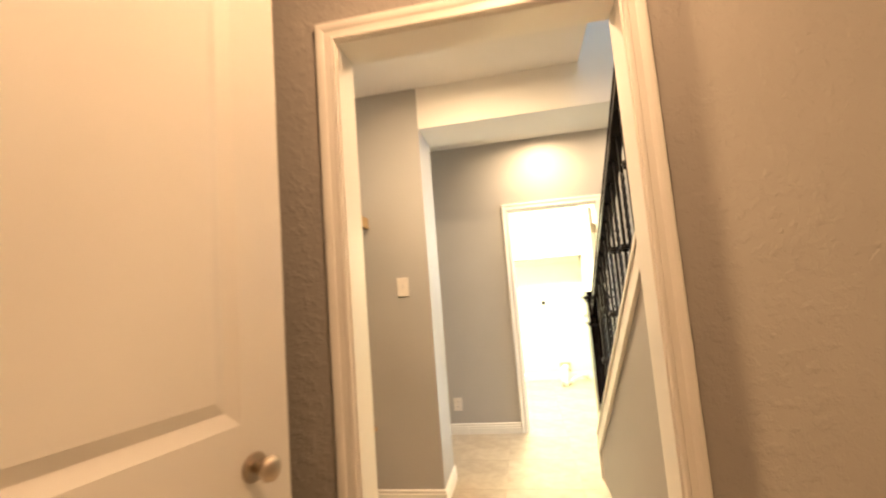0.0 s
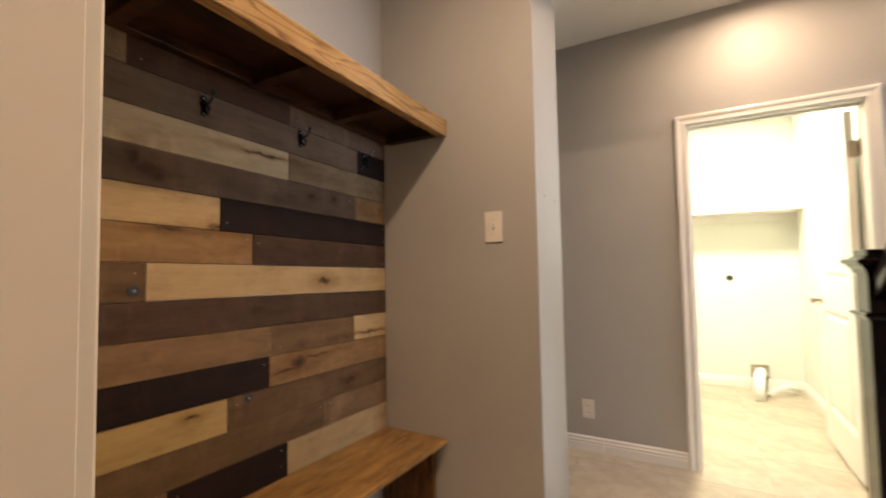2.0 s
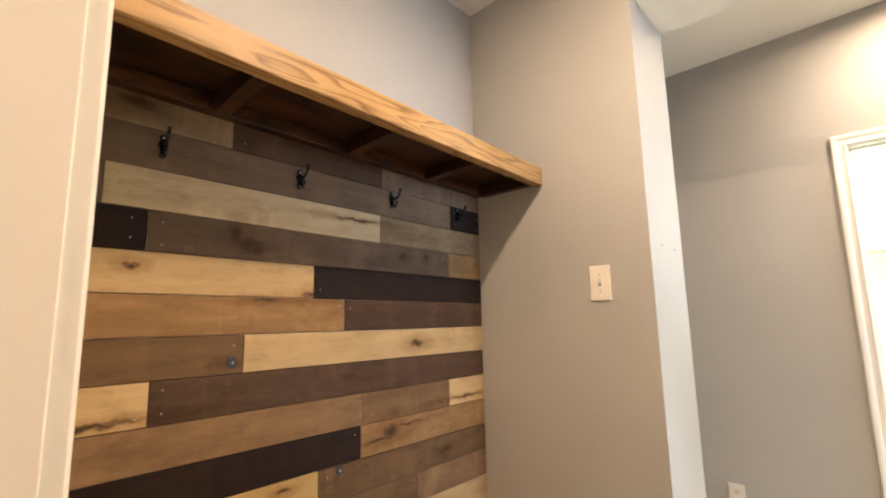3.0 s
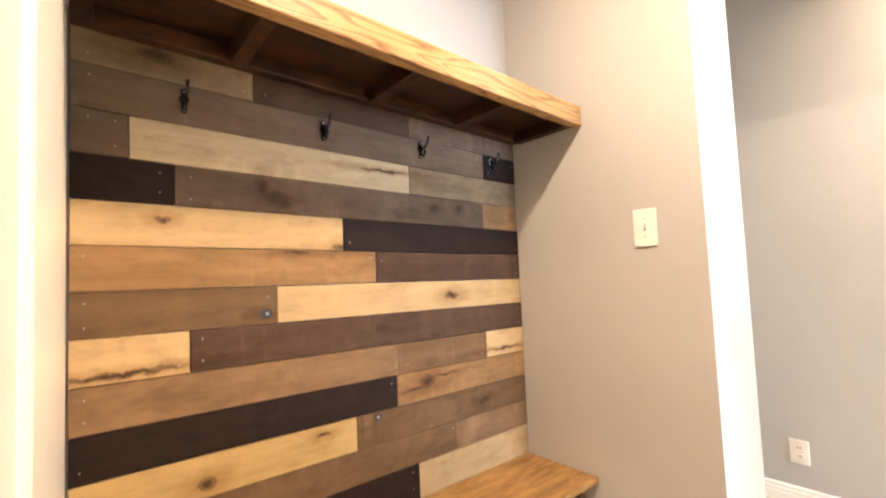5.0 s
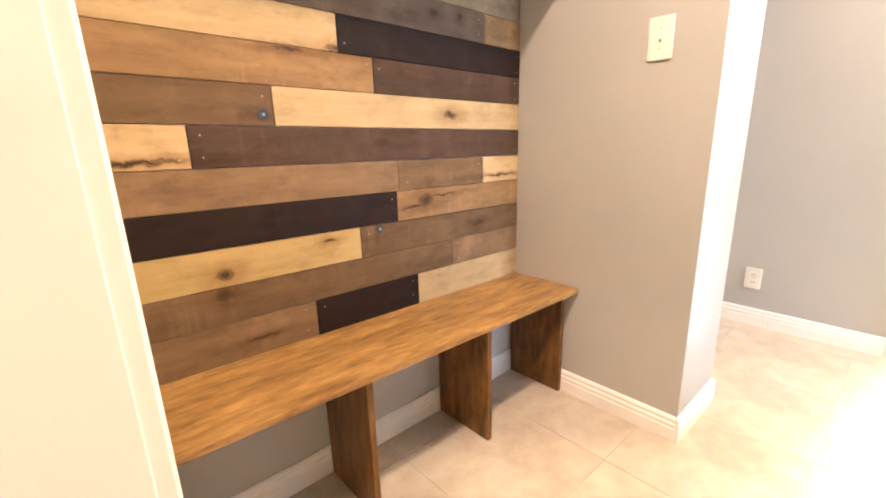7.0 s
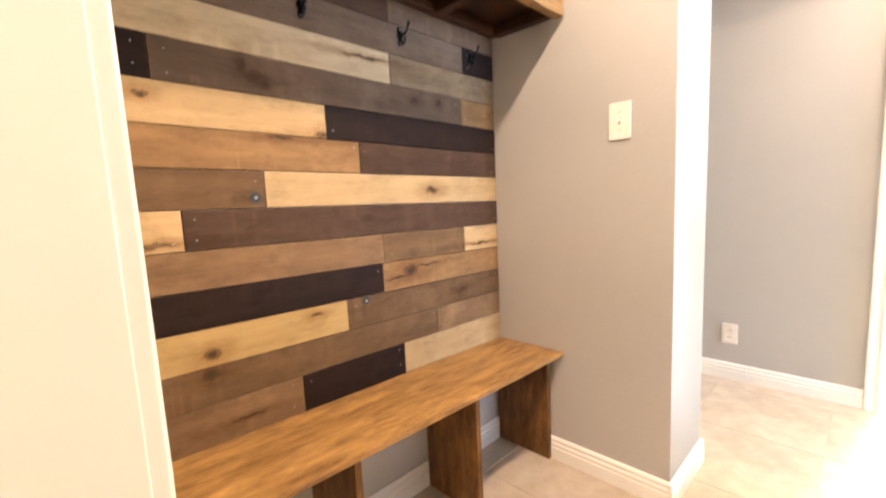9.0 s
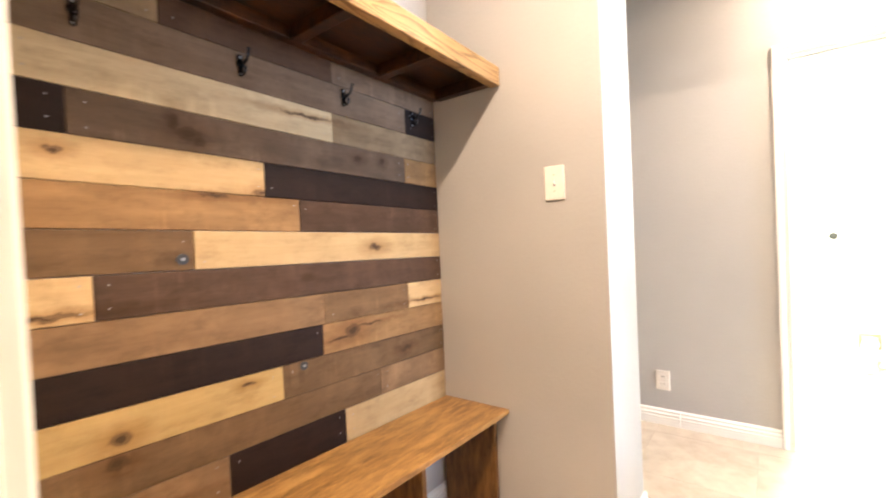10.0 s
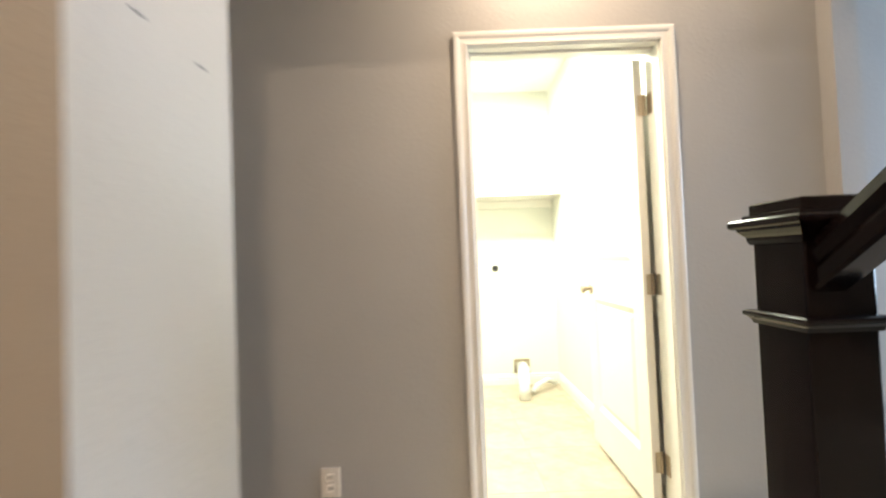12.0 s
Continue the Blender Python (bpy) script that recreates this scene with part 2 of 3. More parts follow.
HOOK_IRON = plain("polished_black_iron", (0.06, 0.06, 0.065), 0.22, 0.9)
BRASSY = plain("brushed_nickel", (0.55, 0.47, 0.38), 0.3, 1.0)
HINGE = plain("hinge_metal", (0.46, 0.39, 0.30), 0.4, 1.0)
PLASTIC = plain("ivory_plastic", (0.78, 0.73, 0.66), 0.35)
PVC = plain("white_plastic", (0.82, 0.82, 0.78), 0.35)
SCUFF = plain("grey_scuff", (0.20, 0.20, 0.20), 0.8)
BLACK = plain("black_plastic", (0.02, 0.02, 0.02), 0.5)
STEEL = plain("bolt_steel", (0.34, 0.33, 0.32), 0.42, 1.0)
LAMP = plain("lamp_glass", (1.0, 0.86, 0.66), 0.4, 0.0, 3.0)
GLOW = plain("laundry_lamp_glass", (1.0, 0.98, 0.86), 0.4, 0.0, 10.0)
CARPET = paint("stair_carpet", (0.42, 0.37, 0.31), 0.95, peel=0.6, peel_scale=300)
STAIN = wood("walnut_stained_pine", (0.105, 0.043, 0.011), (0.465, 0.262, 0.084), rough=0.36, worn=0.30, figure=0.08, blotch=True, bump_s=0.12, contour=0.2, mottle=0.5, cloud_size=(25, 5.5))
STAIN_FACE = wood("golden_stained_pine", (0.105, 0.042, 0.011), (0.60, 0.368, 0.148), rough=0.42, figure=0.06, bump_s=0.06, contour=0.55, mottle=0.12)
# upright grain for the legs, mixed darker than the seat
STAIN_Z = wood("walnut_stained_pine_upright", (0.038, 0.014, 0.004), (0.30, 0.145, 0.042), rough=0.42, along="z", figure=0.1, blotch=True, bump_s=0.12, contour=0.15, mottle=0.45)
# under the shelf: same stain with its shade and varnish glints mixed in
STAIN_SHADED = wood("shaded_stained_pine", (0.003, 0.0012, 0.0006), (0.070, 0.027, 0.0075), rough=0.42, figure=0.1, blotch=True, mottle=0.72, cloud_size=(22, 8))
STAIN_SHADED_MID = wood("shaded_mottled_pine", (0.004, 0.0016, 0.0007), (0.088, 0.035, 0.010), rough=0.42, figure=0.1, blotch=True, mottle=0.72, cloud_size=(22, 8))
PLANKS = {
    "tan": wood("tan_plank", (0.36, 0.232, 0.110), (0.545, 0.387, 0.197), rough=0.65, figure=0.08, knots=True, saw=0.15, contour=0.07, mottle=0.15),
    "gold": wood("golden_plank", (0.36, 0.228, 0.085), (0.545, 0.378, 0.158), rough=0.65, figure=0.08, knots=True, saw=0.12, contour=0.07, mottle=0.18),
    "pale": wood("pale_plank", (0.40, 0.30, 0.175), (0.61, 0.48, 0.30), rough=0.65, figure=0.12, knots=True, mottle=0.28, saw=0.2),
    "honey": wood("honey_plank", (0.185, 0.100, 0.040), (0.33, 0.192, 0.084), rough=0.68, figure=0.15, knots=True, mottle=0.28, saw=0.4),
    "umber": wood("warm_brown_plank", (0.145, 0.082, 0.039), (0.25, 0.150, 0.075), rough=0.68, figure=0.15, knots=True, mottle=0.28, saw=0.4),
    "brown": wood("brown_plank", (0.094, 0.053, 0.025), (0.178, 0.106, 0.051), rough=0.7, figure=0.15, knots=True, mottle=0.28, saw=0.4),
    "taupe": wood("taupe_plank", (0.140, 0.094, 0.052), (0.255, 0.178, 0.103), rough=0.7, figure=0.15, knots=True, mottle=0.28, saw=0.4),
    "dark": wood("dark_brown_plank", (0.047, 0.0255, 0.0158), (0.096, 0.055, 0.034), rough=0.7, figure=0.12, knots=True, mottle=0.28, saw=0.35),
    "slate": wood("grey_brown_plank", (0.094, 0.060, 0.038), (0.178, 0.120, 0.078), rough=0.7, figure=0.15, knots=True, mottle=0.28, saw=0.4),
    "black": wood("charcoal_plank", (0.010, 0.0054, 0.0038), (0.026, 0.0138, 0.0098), rough=0.62, figure=0.1, knots=False, saw=0.3),
}


# ---- building helpers ----
def mesh_of(name, bm, material, smooth=False):
    me = bpy.data.meshes.new(name)
    bm.normal_update()
    bm.to_mesh(me)
    bm.free()
    me.materials.append(material)
    if smooth:
        for p in me.polygons:
            p.use_smooth = True
    return me


def part(name, bm, material, parent=None, label="", smooth=False):
    ob = new(name, mesh_of(name, bm, material, smooth))
    if parent:
        ob.parent = parent
        ob.matrix_parent_inverse = parent.matrix_basis.inverted()
    if label:
        tagged(ob, label)
    return ob


def thing(name, label, category, at=(0, 0, 0), group="", kind=""):
    ob = new(name)
    ob.empty_display_size = 0.05
    ob.location = at
    return tagged(ob, label, category, group, kind)


def add_box(bm, x0, x1, y0, y1, z0, z1, bevel=0.0, seg=2):
    vs = bmesh.ops.create_cube(bm, size=1)["verts"]
    for v in vs:
        v.co.x = x0 if v.co.x < 0 else x1
        v.co.y = y0 if v.co.y < 0 else y1
        v.co.z = z0 if v.co.z < 0 else z1
    if bevel:
        es = list({e for v in vs for e in v.link_edges})
        bmesh.ops.bevel(bm, geom=es, offset=bevel, segments=seg, affect="EDGES", profile=0.5)
    return bm


def box(x0, x1, y0, y1, z0, z1, bevel=0.0, seg=2):
    return add_box(bmesh.new(), x0, x1, y0, y1, z0, z1, bevel, seg)


def boxes(*many, bevel=0.0):
    bm = bmesh.new()
    for b in many:
        add_box(bm, *b, bevel=bevel)
    return bm


def add_cyl(bm, m, r, depth, seg=20, r2=None, bevel=0.0):
    ret = bmesh.ops.create_cone(bm, cap_ends=True, segments=seg, radius1=r, radius2=r if r2 is None else r2, depth=depth, matrix=m)
    if bevel:
        vs = ret["verts"]
        es = [e for e in {e for v in vs for e in v.link_edges} if any(len(f.verts) > 4 for f in e.link_faces)]
        bmesh.ops.bevel(bm, geom=es, offset=bevel, segments=2, affect="EDGES", profile=0.5)
    return bm


def add_tube(bm, pts, r, seg=10, radii=None):
    """A round bar along a bent line."""
    rings = []
    for i, p in enumerate(pts):
        a = Vector(pts[max(0, i - 1)])
        c = Vector(pts[min(len(pts) - 1, i + 1)])
        d = (c - a).normalized()
        u = d.orthogonal().normalized() if not rings else (last_u - d * last_u.dot(d)).normalized()
        last_u = u
        w = d.cross(u)
        rr = radii[i] if radii else r
        rings.append([bm.verts.new(Vector(p) + (u * math.cos(2 * math.pi * k / seg) + w * math.sin(2 * math.pi * k / seg)) * rr) for k in range(seg)])
    for a, c in zip(rings, rings[1:]):
        for k in range(seg):
            bm.faces.new((a[k], a[(k + 1) % seg], c[(k + 1) % seg], c[k]))
    bm.faces.new(rings[0][::-1])
    bm.faces.new(rings[-1])
    return bm


def sweep(profile, path, up, closed=False):
    """A moulding: profile (out, across) points carried from one end of a straight line to the other; out and across are vectors."""
    a, c, out, across = path[0], path[1], up[0], up[1]
    bm = bmesh.new()
    rows = []
    for p in (a, c):
        rows.append([bm.verts.new(Vector(p) + Vector(out) * o + Vector(across) * s) for o, s in profile])
    n = len(profile)
    for k in range(n):
        bm.faces.new((rows[0][k], rows[0][(k + 1) % n], rows[1][(k + 1) % n], rows[1][k]))
    bm.faces.new(rows[0][::-1])
    bm.faces.new(rows[1])
    bmesh.ops.recalc_face_normals(bm, faces=bm.faces[:])
    return bm


CASING = [(0, 0), (0.013, 0), (0.016, 0.003), (0.016, 0.010), (0.013, 0.013), (0.013, 0.030), (0.016, 0.034), (0.018, 0.042), (0.018, 0.052), (0.016, 0.057), (0, 0.057)]
BASE = [(0, 0), (0.015, 0), (0.015, 0.050), (0.0125, 0.053), (0.0125, 0.058), (0.0145, 0.060), (0.0145, 0.069), (0.010, 0.074), (0.010, 0.079), (0.0115, 0.081), (0.0115, 0.088), (0.006, 0.094), (0, 0.096)]


def casing(parent, x0, x1, top, y, out):
    """Moulded trim round an opening in a wall across y; x0, x1 and top are its inner edges."""
    w = 0.057
    legs = ((x0, (-1, 0, 0)), (x1, (1, 0, 0)))
    for x, across in legs:
        bm = bmesh.new()
        rows = []
        for z, mitre in ((0, 0), (top, 1)):
            rows.append([bm.verts.new((x + across[0] * s, y + out * o, z + mitre * s)) for o, s in CASING])
        close_rows(bm, rows)
        part("side_casing", bm, WHITE, parent)
    bm = bmesh.new()
    rows = []
    for x, sgn in ((x0, -1), (x1, 1)):
        rows.append([bm.verts.new((x + sgn * s, y + out * o, top + s)) for o, s in CASING])
    close_rows(bm, rows)
    part("head_casing", bm, WHITE, parent)


def close_rows(bm, rows):
    n = len(rows[0])
    for k in range(n):
        bm.faces.new((rows[0][k], rows[0][(k + 1) % n], rows[1][(k + 1) % n], rows[1][k]))
    bm.faces.new(rows[0][::-1])
    bm.faces.new(rows[1])
    bmesh.ops.recalc_face_normals(bm, faces=bm.faces[:])


def baseboard(a, c, out, label="white moulded baseboard along the grey wall"):
    ob = part("baseboard", sweep(BASE, (a, c), (out, (0, 0, 1))), WHITE)
    return tagged(ob, label, "baseboard", kind="structure")


def structure(name, bm, material, label, category):
    return tagged(part(name, bm, material), label, category, kind="structure")


# ---- the shell ----
Y0, Y1 = 1.383, 1.504      # wall between the small room and the hall
JL, JR, HEAD = 0.117, 0.922, 2.085
PANEL_Y = 1.524           # where planks, shelf and bench begin
STUB0, STUB1 = 3.0, 3.362
FAR = 4.34
DL, DR, DH = 0.532, 1.330, 2.047

structure("floor_base", box(-1.6, 7.0, -1.6, 9.0, -0.2, -0.002), GROUT, "sand coloured grout bed under the floor tiles", "floor")
structure("wall_doorway", boxes((-0.9, JL - 0.02, Y0, Y1, 0, CEIL), (JR + 0.02, 2.1, Y0, Y1, 0, CEIL), (JL - 0.02, JR + 0.02, Y0, Y1, HEAD + 0.02, CEIL)),
          ROUGH_GREY, "taupe painted textured wall with a cased doorway", "wall")
structure("trim_niche_side", box(-0.75, 0.050, Y1 + 0.001, PANEL_Y - 0.004, 0, CEIL, 0.002, 2), WHITE, "cream painted board lining the side of the bench niche", "trim")
structure("wall_niche", box(-0.9, -0.750, Y1, STUB0, 0, CEIL), GREY, "grey painted wall behind the planks and bench", "wall")
structure("wall_stub", box(-1.5, 0.0, STUB0, STUB1, 0, CEIL), GREY, "grey painted wall end with a light switch", "wall")
structure("beam", box(0.0, 2.0, STUB0, STUB1 + 0.016, 2.44, CEIL + 0.02), CEILING, "white painted dropped beam across the hall ceiling", "beam")
structure("wall_stairwell_upper", box(1.085, 2.10, STUB0, STUB1, CEIL + 0.02, 5.2), CEILING, "pale upper wall of the open stairwell", "wall")
structure("wall_passage_end", boxes((-1.5, DL - 0.02, FAR, FAR + 0.12, 0, CEIL), (DR + 0.02, 2.10, FAR, FAR + 0.12, 0, CEIL), (DL - 0.02, DR + 0.02, FAR, FAR + 0.12, DH + 0.02, CEIL)),
          GREY, "grey painted wall with the laundry doorway", "wall")
structure("wall_return", box(2.0, 2.10, 4.267, FAR, 0, CEIL), GREY, "grey painted short return wall beside the passage opening", "wall")
structure("wall_header", box(2.0, 2.10, 2.6, 4.267, 2.21, 5.2), GREY, "grey painted header over the living room opening", "wall")
structure("wall_stair_side", box(2.0, 2.10, Y1, 2.6, 0, 5.2), GREY, "grey painted wall beside the staircase", "wall")
structure("wall_passage_west", box(-1.6, -1.5, STUB0, FAR + 0.12, 0, CEIL), GREY, "grey painted wall closing the passage", "wall")
structure("ceiling_hall", boxes((-0.9, 1.085, Y1, STUB0, CEIL, CEIL + 0.2)), CEILING, "white textured ceiling over the hall", "ceiling")
structure("ceiling_passage", box(-1.6, 2.10, STUB1 + 0.016, FAR + 0.12, CEIL, CEIL + 0.2), CEILING, "white textured ceiling over the passage", "ceiling")
structure("wall_stairwell_side", box(0.985, 1.085, Y1, STUB0, CEIL + 0.2, 5.2), CEILING, "pale upper side wall of the stairwell", "wall")
structure("wall_stairwell_south", box(0.985, 2.10, Y0, Y1, CEIL, 5.2), CEILING, "pale upper end wall of the stairwell", "wall")
structure("ceiling_stairwell", box(0.9, 2.1, Y0, STUB1, 5.2, 5.3), CEILING, "white ceiling high over the stairwell", "ceiling")
# the small room behind
structure("wall_room_west", boxes((-0.62, -0.5, 0.43, Y0, 0, CEIL), (-0.62, -0.145, 0.30, 0.43, 0, CEIL), (-0.265, -0.145, -1.5, 0.30, 0, CEIL)), GREY, "taupe painted wall of the small room", "wall")
# unseen partition, added so its opening cuts the edges of that patch
structure("wall_room_partition", boxes((-0.145, 0.955, -0.42, -0.32, 0, CEIL), (0.955, 1.9, -0.42, -0.32, 2.05, CEIL), (1.74, 1.9, -0.42, -0.32, 0, 2.05)), GREY, "unseen taupe partition added to bound the bright wall patch", "wall")
structure("wall_room_east", box(1.9, 2.0, -1.5, Y0, 0, CEIL), GREY, "taupe painted side wall of the small room", "wall")
structure("wall_room_south", box(-0.62, 2.0, -1.6, -1.5, 0, CEIL), GREY, "taupe painted end wall of the small room", "wall")
structure("ceiling_room", box(-0.62, 2.0, -1.6, Y0, CEIL, CEIL + 0.1), CEILING, "white ceiling of the small room", "ceiling")
# laundry
structure("wall_laundry_back", box(-0.9, 1.52, 6.55, 6.65, 0, CEIL), LAUNDRY, "pale painted back wall of the laundry", "wall")
structure("wall_laundry_east", box(1.42, 1.52, FAR + 0.12, 6.55, 0, CEIL), LAUNDRY, "pale painted side wall of the laundry", "wall")
structure("wall_laundry_west", box(-1.0, -0.9, FAR + 0.12, 6.65, 0, CEIL), LAUNDRY, "pale painted far side wall of the laundry", "wall")
structure("wall_laundry_front", boxes((-0.9, DL - 0.02, FAR + 0.12, FAR + 0.126, 0, CEIL), (DR + 0.02, 1.42, FAR + 0.12, FAR + 0.126, 0, CEIL)), LAUNDRY, "pale painted front wall of the laundry", "wall")
structure("ceiling_laundry", box(-1.0, 1.52, FAR + 0.12, 6.65, CEIL - 0.02, CEIL + 0.1), CEILING, "white ceiling of the laundry", "ceiling")
# living room seen past the stairs
structure("wall_living_back", boxes((2.10, 2.42, 4.5, 4.6, 0, 3.9), (3.2, 7.0, 4.5, 4.6, 0, 3.9), (2.42, 3.2, 4.5, 4.6, 0, 2.32), (2.42, 3.2, 4.5, 4.6, 2.50, 3.9)), GREY, "grey painted wall of the living room", "wall")
structure("wall_living_south", box(2.0, 7.0, -0.5, -0.4, 0, 3.9), GREY, "grey painted end wall of the living room", "wall")
structure("ceiling_living", box(2.1, 7.1, -0.5, 4.6, 3.9, 4.0), CEILING, "white high ceiling of the living room", "ceiling")
structure("wall_living_east", boxes((7.0, 7.1, -0.5, 1.6, 0, 3.9), (7.0, 7.1, 4.4, 4.6, 0, 3.9), (7.0, 7.1, 1.6, 4.4, 0, 0.6), (7.0, 7.1, 1.6, 4.4, 3.0, 3.9)), GREY, "grey painted window wall of the living room", "wall")

# floor tiles
tile_mesh = mesh_of("tile", box(-0.2467, 0.2467, -0.2467, 0.2467, -0.012, 0, 0.0007, 1), TILE)
floor = thing("floor", "mottled beige ceramic floor tiles with thin joints", "floor", kind="structure")
for ix in range(-4, 9):
    for iy in range(-4, 15):
        x, y = 0.12 + ix * 0.495, 1.985 + iy * 0.495
        if -1.5 < x < 3.6:
            t = new("tile", tile_mesh)
            t.parent = floor
            t.location = (x, y, 0)

# ---- doorway trims ----
def door_frame(name, x0, x1, top, y0, y1, label, sides):
    f = thing(name, label, "doorway", (x0, y0, 0), kind="structure")
    part("side_jamb", box(x0 - 0.02, x0, y0, y1, 0, top, 0.001, 1), WHITE, f)
    part("side_jamb", box(x1, x1 + 0.02, y0, y1, 0, top, 0.001, 1), WHITE, f)
    part("head_jamb", box(x0 - 0.02, x1 + 0.02, y0, y1, top, top + 0.02, 0.001, 1), WHITE, f)
    for y, out in sides:
        casing(f, x0 - 0.006, x1 + 0.006, top + 0.006, y, out)
    return f


door_frame("door_frame", JL, JR, HEAD, Y0 - 0.001, Y1 + 0.001, "cream painted door frame with moulded casing", ((Y0, -1), (Y1, 1)))
laundry_frame = door_frame("door_frame", DL, DR, DH, FAR - 0.001, FAR + 0.121, "white painted laundry door frame with moulded casing", ((FAR, -1),))
for nm, bm in (("stop", box(DL, DL + 0.011, FAR + 0.045, FAR + 0.08, 0, DH, 0.002)), ("stop", box(DL, DR, FAR + 0.045, FAR + 0.08, DH - 0.011, DH, 0.002))):
    part(nm, bm, WHITE, laundry_frame)

baseboard((-0.750, PANEL_Y, 0), (-0.750, STUB0 - 0.016, 0), (1, 0, 0))
baseboard((-0.750, STUB0, 0), (0.0, STUB0, 0), (0, -1, 0))
baseboard((0, STUB0 - 0.014, 0), (0, STUB1 + 0.014, 0), (1, 0, 0), "white moulded baseboard round the wall end")
baseboard((-1.5, FAR, 0), (-0.012, FAR, 0), (0, -1, 0))
baseboard((-0.010, FAR, 0), (DL - 0.065, FAR, 0), (0, -1, 0))
baseboard((DR + 0.065, FAR, 0), (2.0, FAR, 0), (0, -1, 0))
baseboard((-0.9, 6.55, 0), (1.42, 6.55, 0), (0, -1, 0), "white baseboard along the laundry wall")
baseboard((1.42, FAR + 0.14, 0), (1.42, 6.53, 0), (-1, 0, 0), "white baseboard along the laundry side wall")

# ---- plank wall: row tops fall by one plank height; each row lists its joints and colours ----
ROW_TOP, ROW_H = 1.848, 0.1025
ROWS = [
    [(1.91, "taupe"), (2.436, "dark"), (3.0, "slate")],
    [(2.806, "slate"), (3.0, "black")],
    [(1.63, "slate"), (2.43, "pale"), (3.0, "taupe")],
    [(1.72, "black"), (2.788, "slate"), (3.0, "honey")],
    [(2.17, "tan"), (3.0, "black")],
    [(2.284, "honey"), (3.0, "dark")],
    [(1.963, "brown"), (3.0, "tan")],
    [(1.75, "tan"), (3.0, "dark")],
    [(2.36, "umber"), (2.778, "brown"), (3.0, "tan")],
    [(2.35, "black"), (3.0, "honey")],
    [(2.197, "gold"), (3.0, "brown")],
    [(2.6, "brown"), (3.0, "umber")],
    [(2.024, "umber"), (2.427, "black"), (3.0, "tan")],
]


def lean(y):
    """The rows run slightly out of level."""
    return -0.021 * (y - 2.2)


bm = bmesh.new()
add_cyl(bm, pose(0, 0, 0, 0, 90, 0), 0.0021, 0.0012, 8)
nail_mesh = mesh_of("nail_head", bm, STEEL)
panel = thing("plank_wall", "accent wall of mixed brown, tan and black wooden planks above the bench", "plank wall", (-0.75, 2.2, 0.5), kind="structure")
for r, row in enumerate(ROWS):
    z1 = ROW_TOP - r * ROW_H
    y = PANEL_Y
    for end, tone in row:
        e = end - (0.002 if end == 3.0 else 0)
        proud = random.uniform(-0.0012, 0.0012)
        z0 = z1 - ROW_H + 0.0007 if r < len(ROWS) - 1 else 0.470
        bm = box(-0.7495, -0.736 + proud, y + 0.0007, e - 0.0007, z0, z1 - 0.0007, 0.0015, 1)
        for v in bm.verts:
            v.co.z += lean(v.co.y)
        p = part("plank", bm, PLANKS[tone], panel)
        for ny in (y + random.uniform(0.018, 0.035), e - random.uniform(0.018, 0.035)):
            for nz in (z1 - random.uniform(0.018, 0.03), z1 - ROW_H + random.uniform(0.018, 0.03)):
                if z0 + 0.01 < nz < 1.785 and random.random() < 0.75:
                    n = new("nail_head", nail_mesh)
                    n.parent = p
                    n.location = (-0.736 + proud, ny, nz + lean(ny))
        y = end

def slant(parent, foot=False):
    """The shelf and the bench follow the rows, a little higher at the doorway end; legs stay on the floor."""
    for ob in parent.children:
        for v in ob.data.vertices:
            rise = 0.026 * (STUB0 - v.co.y)
            v.co.z += rise * (v.co.z / 0.4645 if ob.name.startswith("leg") else 1)


# ---- shelf ----
shelf = thing("wall_shelf", "thick stained pine shelf with hooks below, on the plank wall", "shelf", (-0.57, 2.2, 1.79))
# top board, cleat and ribs carry the underside's shade in their colour
part("top_board", box(-0.7495, -0.4355, PANEL_Y, STUB0 - 0.003, 1.842, 1.8605, 0.002), STAIN_SHADED, shelf)
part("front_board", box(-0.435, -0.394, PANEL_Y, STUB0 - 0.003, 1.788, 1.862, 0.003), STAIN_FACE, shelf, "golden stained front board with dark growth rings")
part("back_cleat", box(-0.735, -0.697, PANEL_Y, STUB0 - 0.003, 1.80, 1.8415, 0.003), STAIN_SHADED_MID, shelf)
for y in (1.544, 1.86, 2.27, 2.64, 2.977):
    part("rib", box(-0.697, -0.4355, y - 0.019, y + 0.019, 1.793, 1.8415, 0.003), STAIN_SHADED, shelf)

slant(shelf)

# ---- bench ----
bench = thing("bench", "stained pine plank bench on four board legs", "bench", (-0.57, 2.2, 0))
part("seat", box(-0.7345, -0.414, PANEL_Y, STUB0 - 0.003, 0.465, 0.485, 0.003), STAIN, bench)
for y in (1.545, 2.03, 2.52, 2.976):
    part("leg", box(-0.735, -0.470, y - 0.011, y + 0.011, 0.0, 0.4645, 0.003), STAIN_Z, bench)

slant(bench)

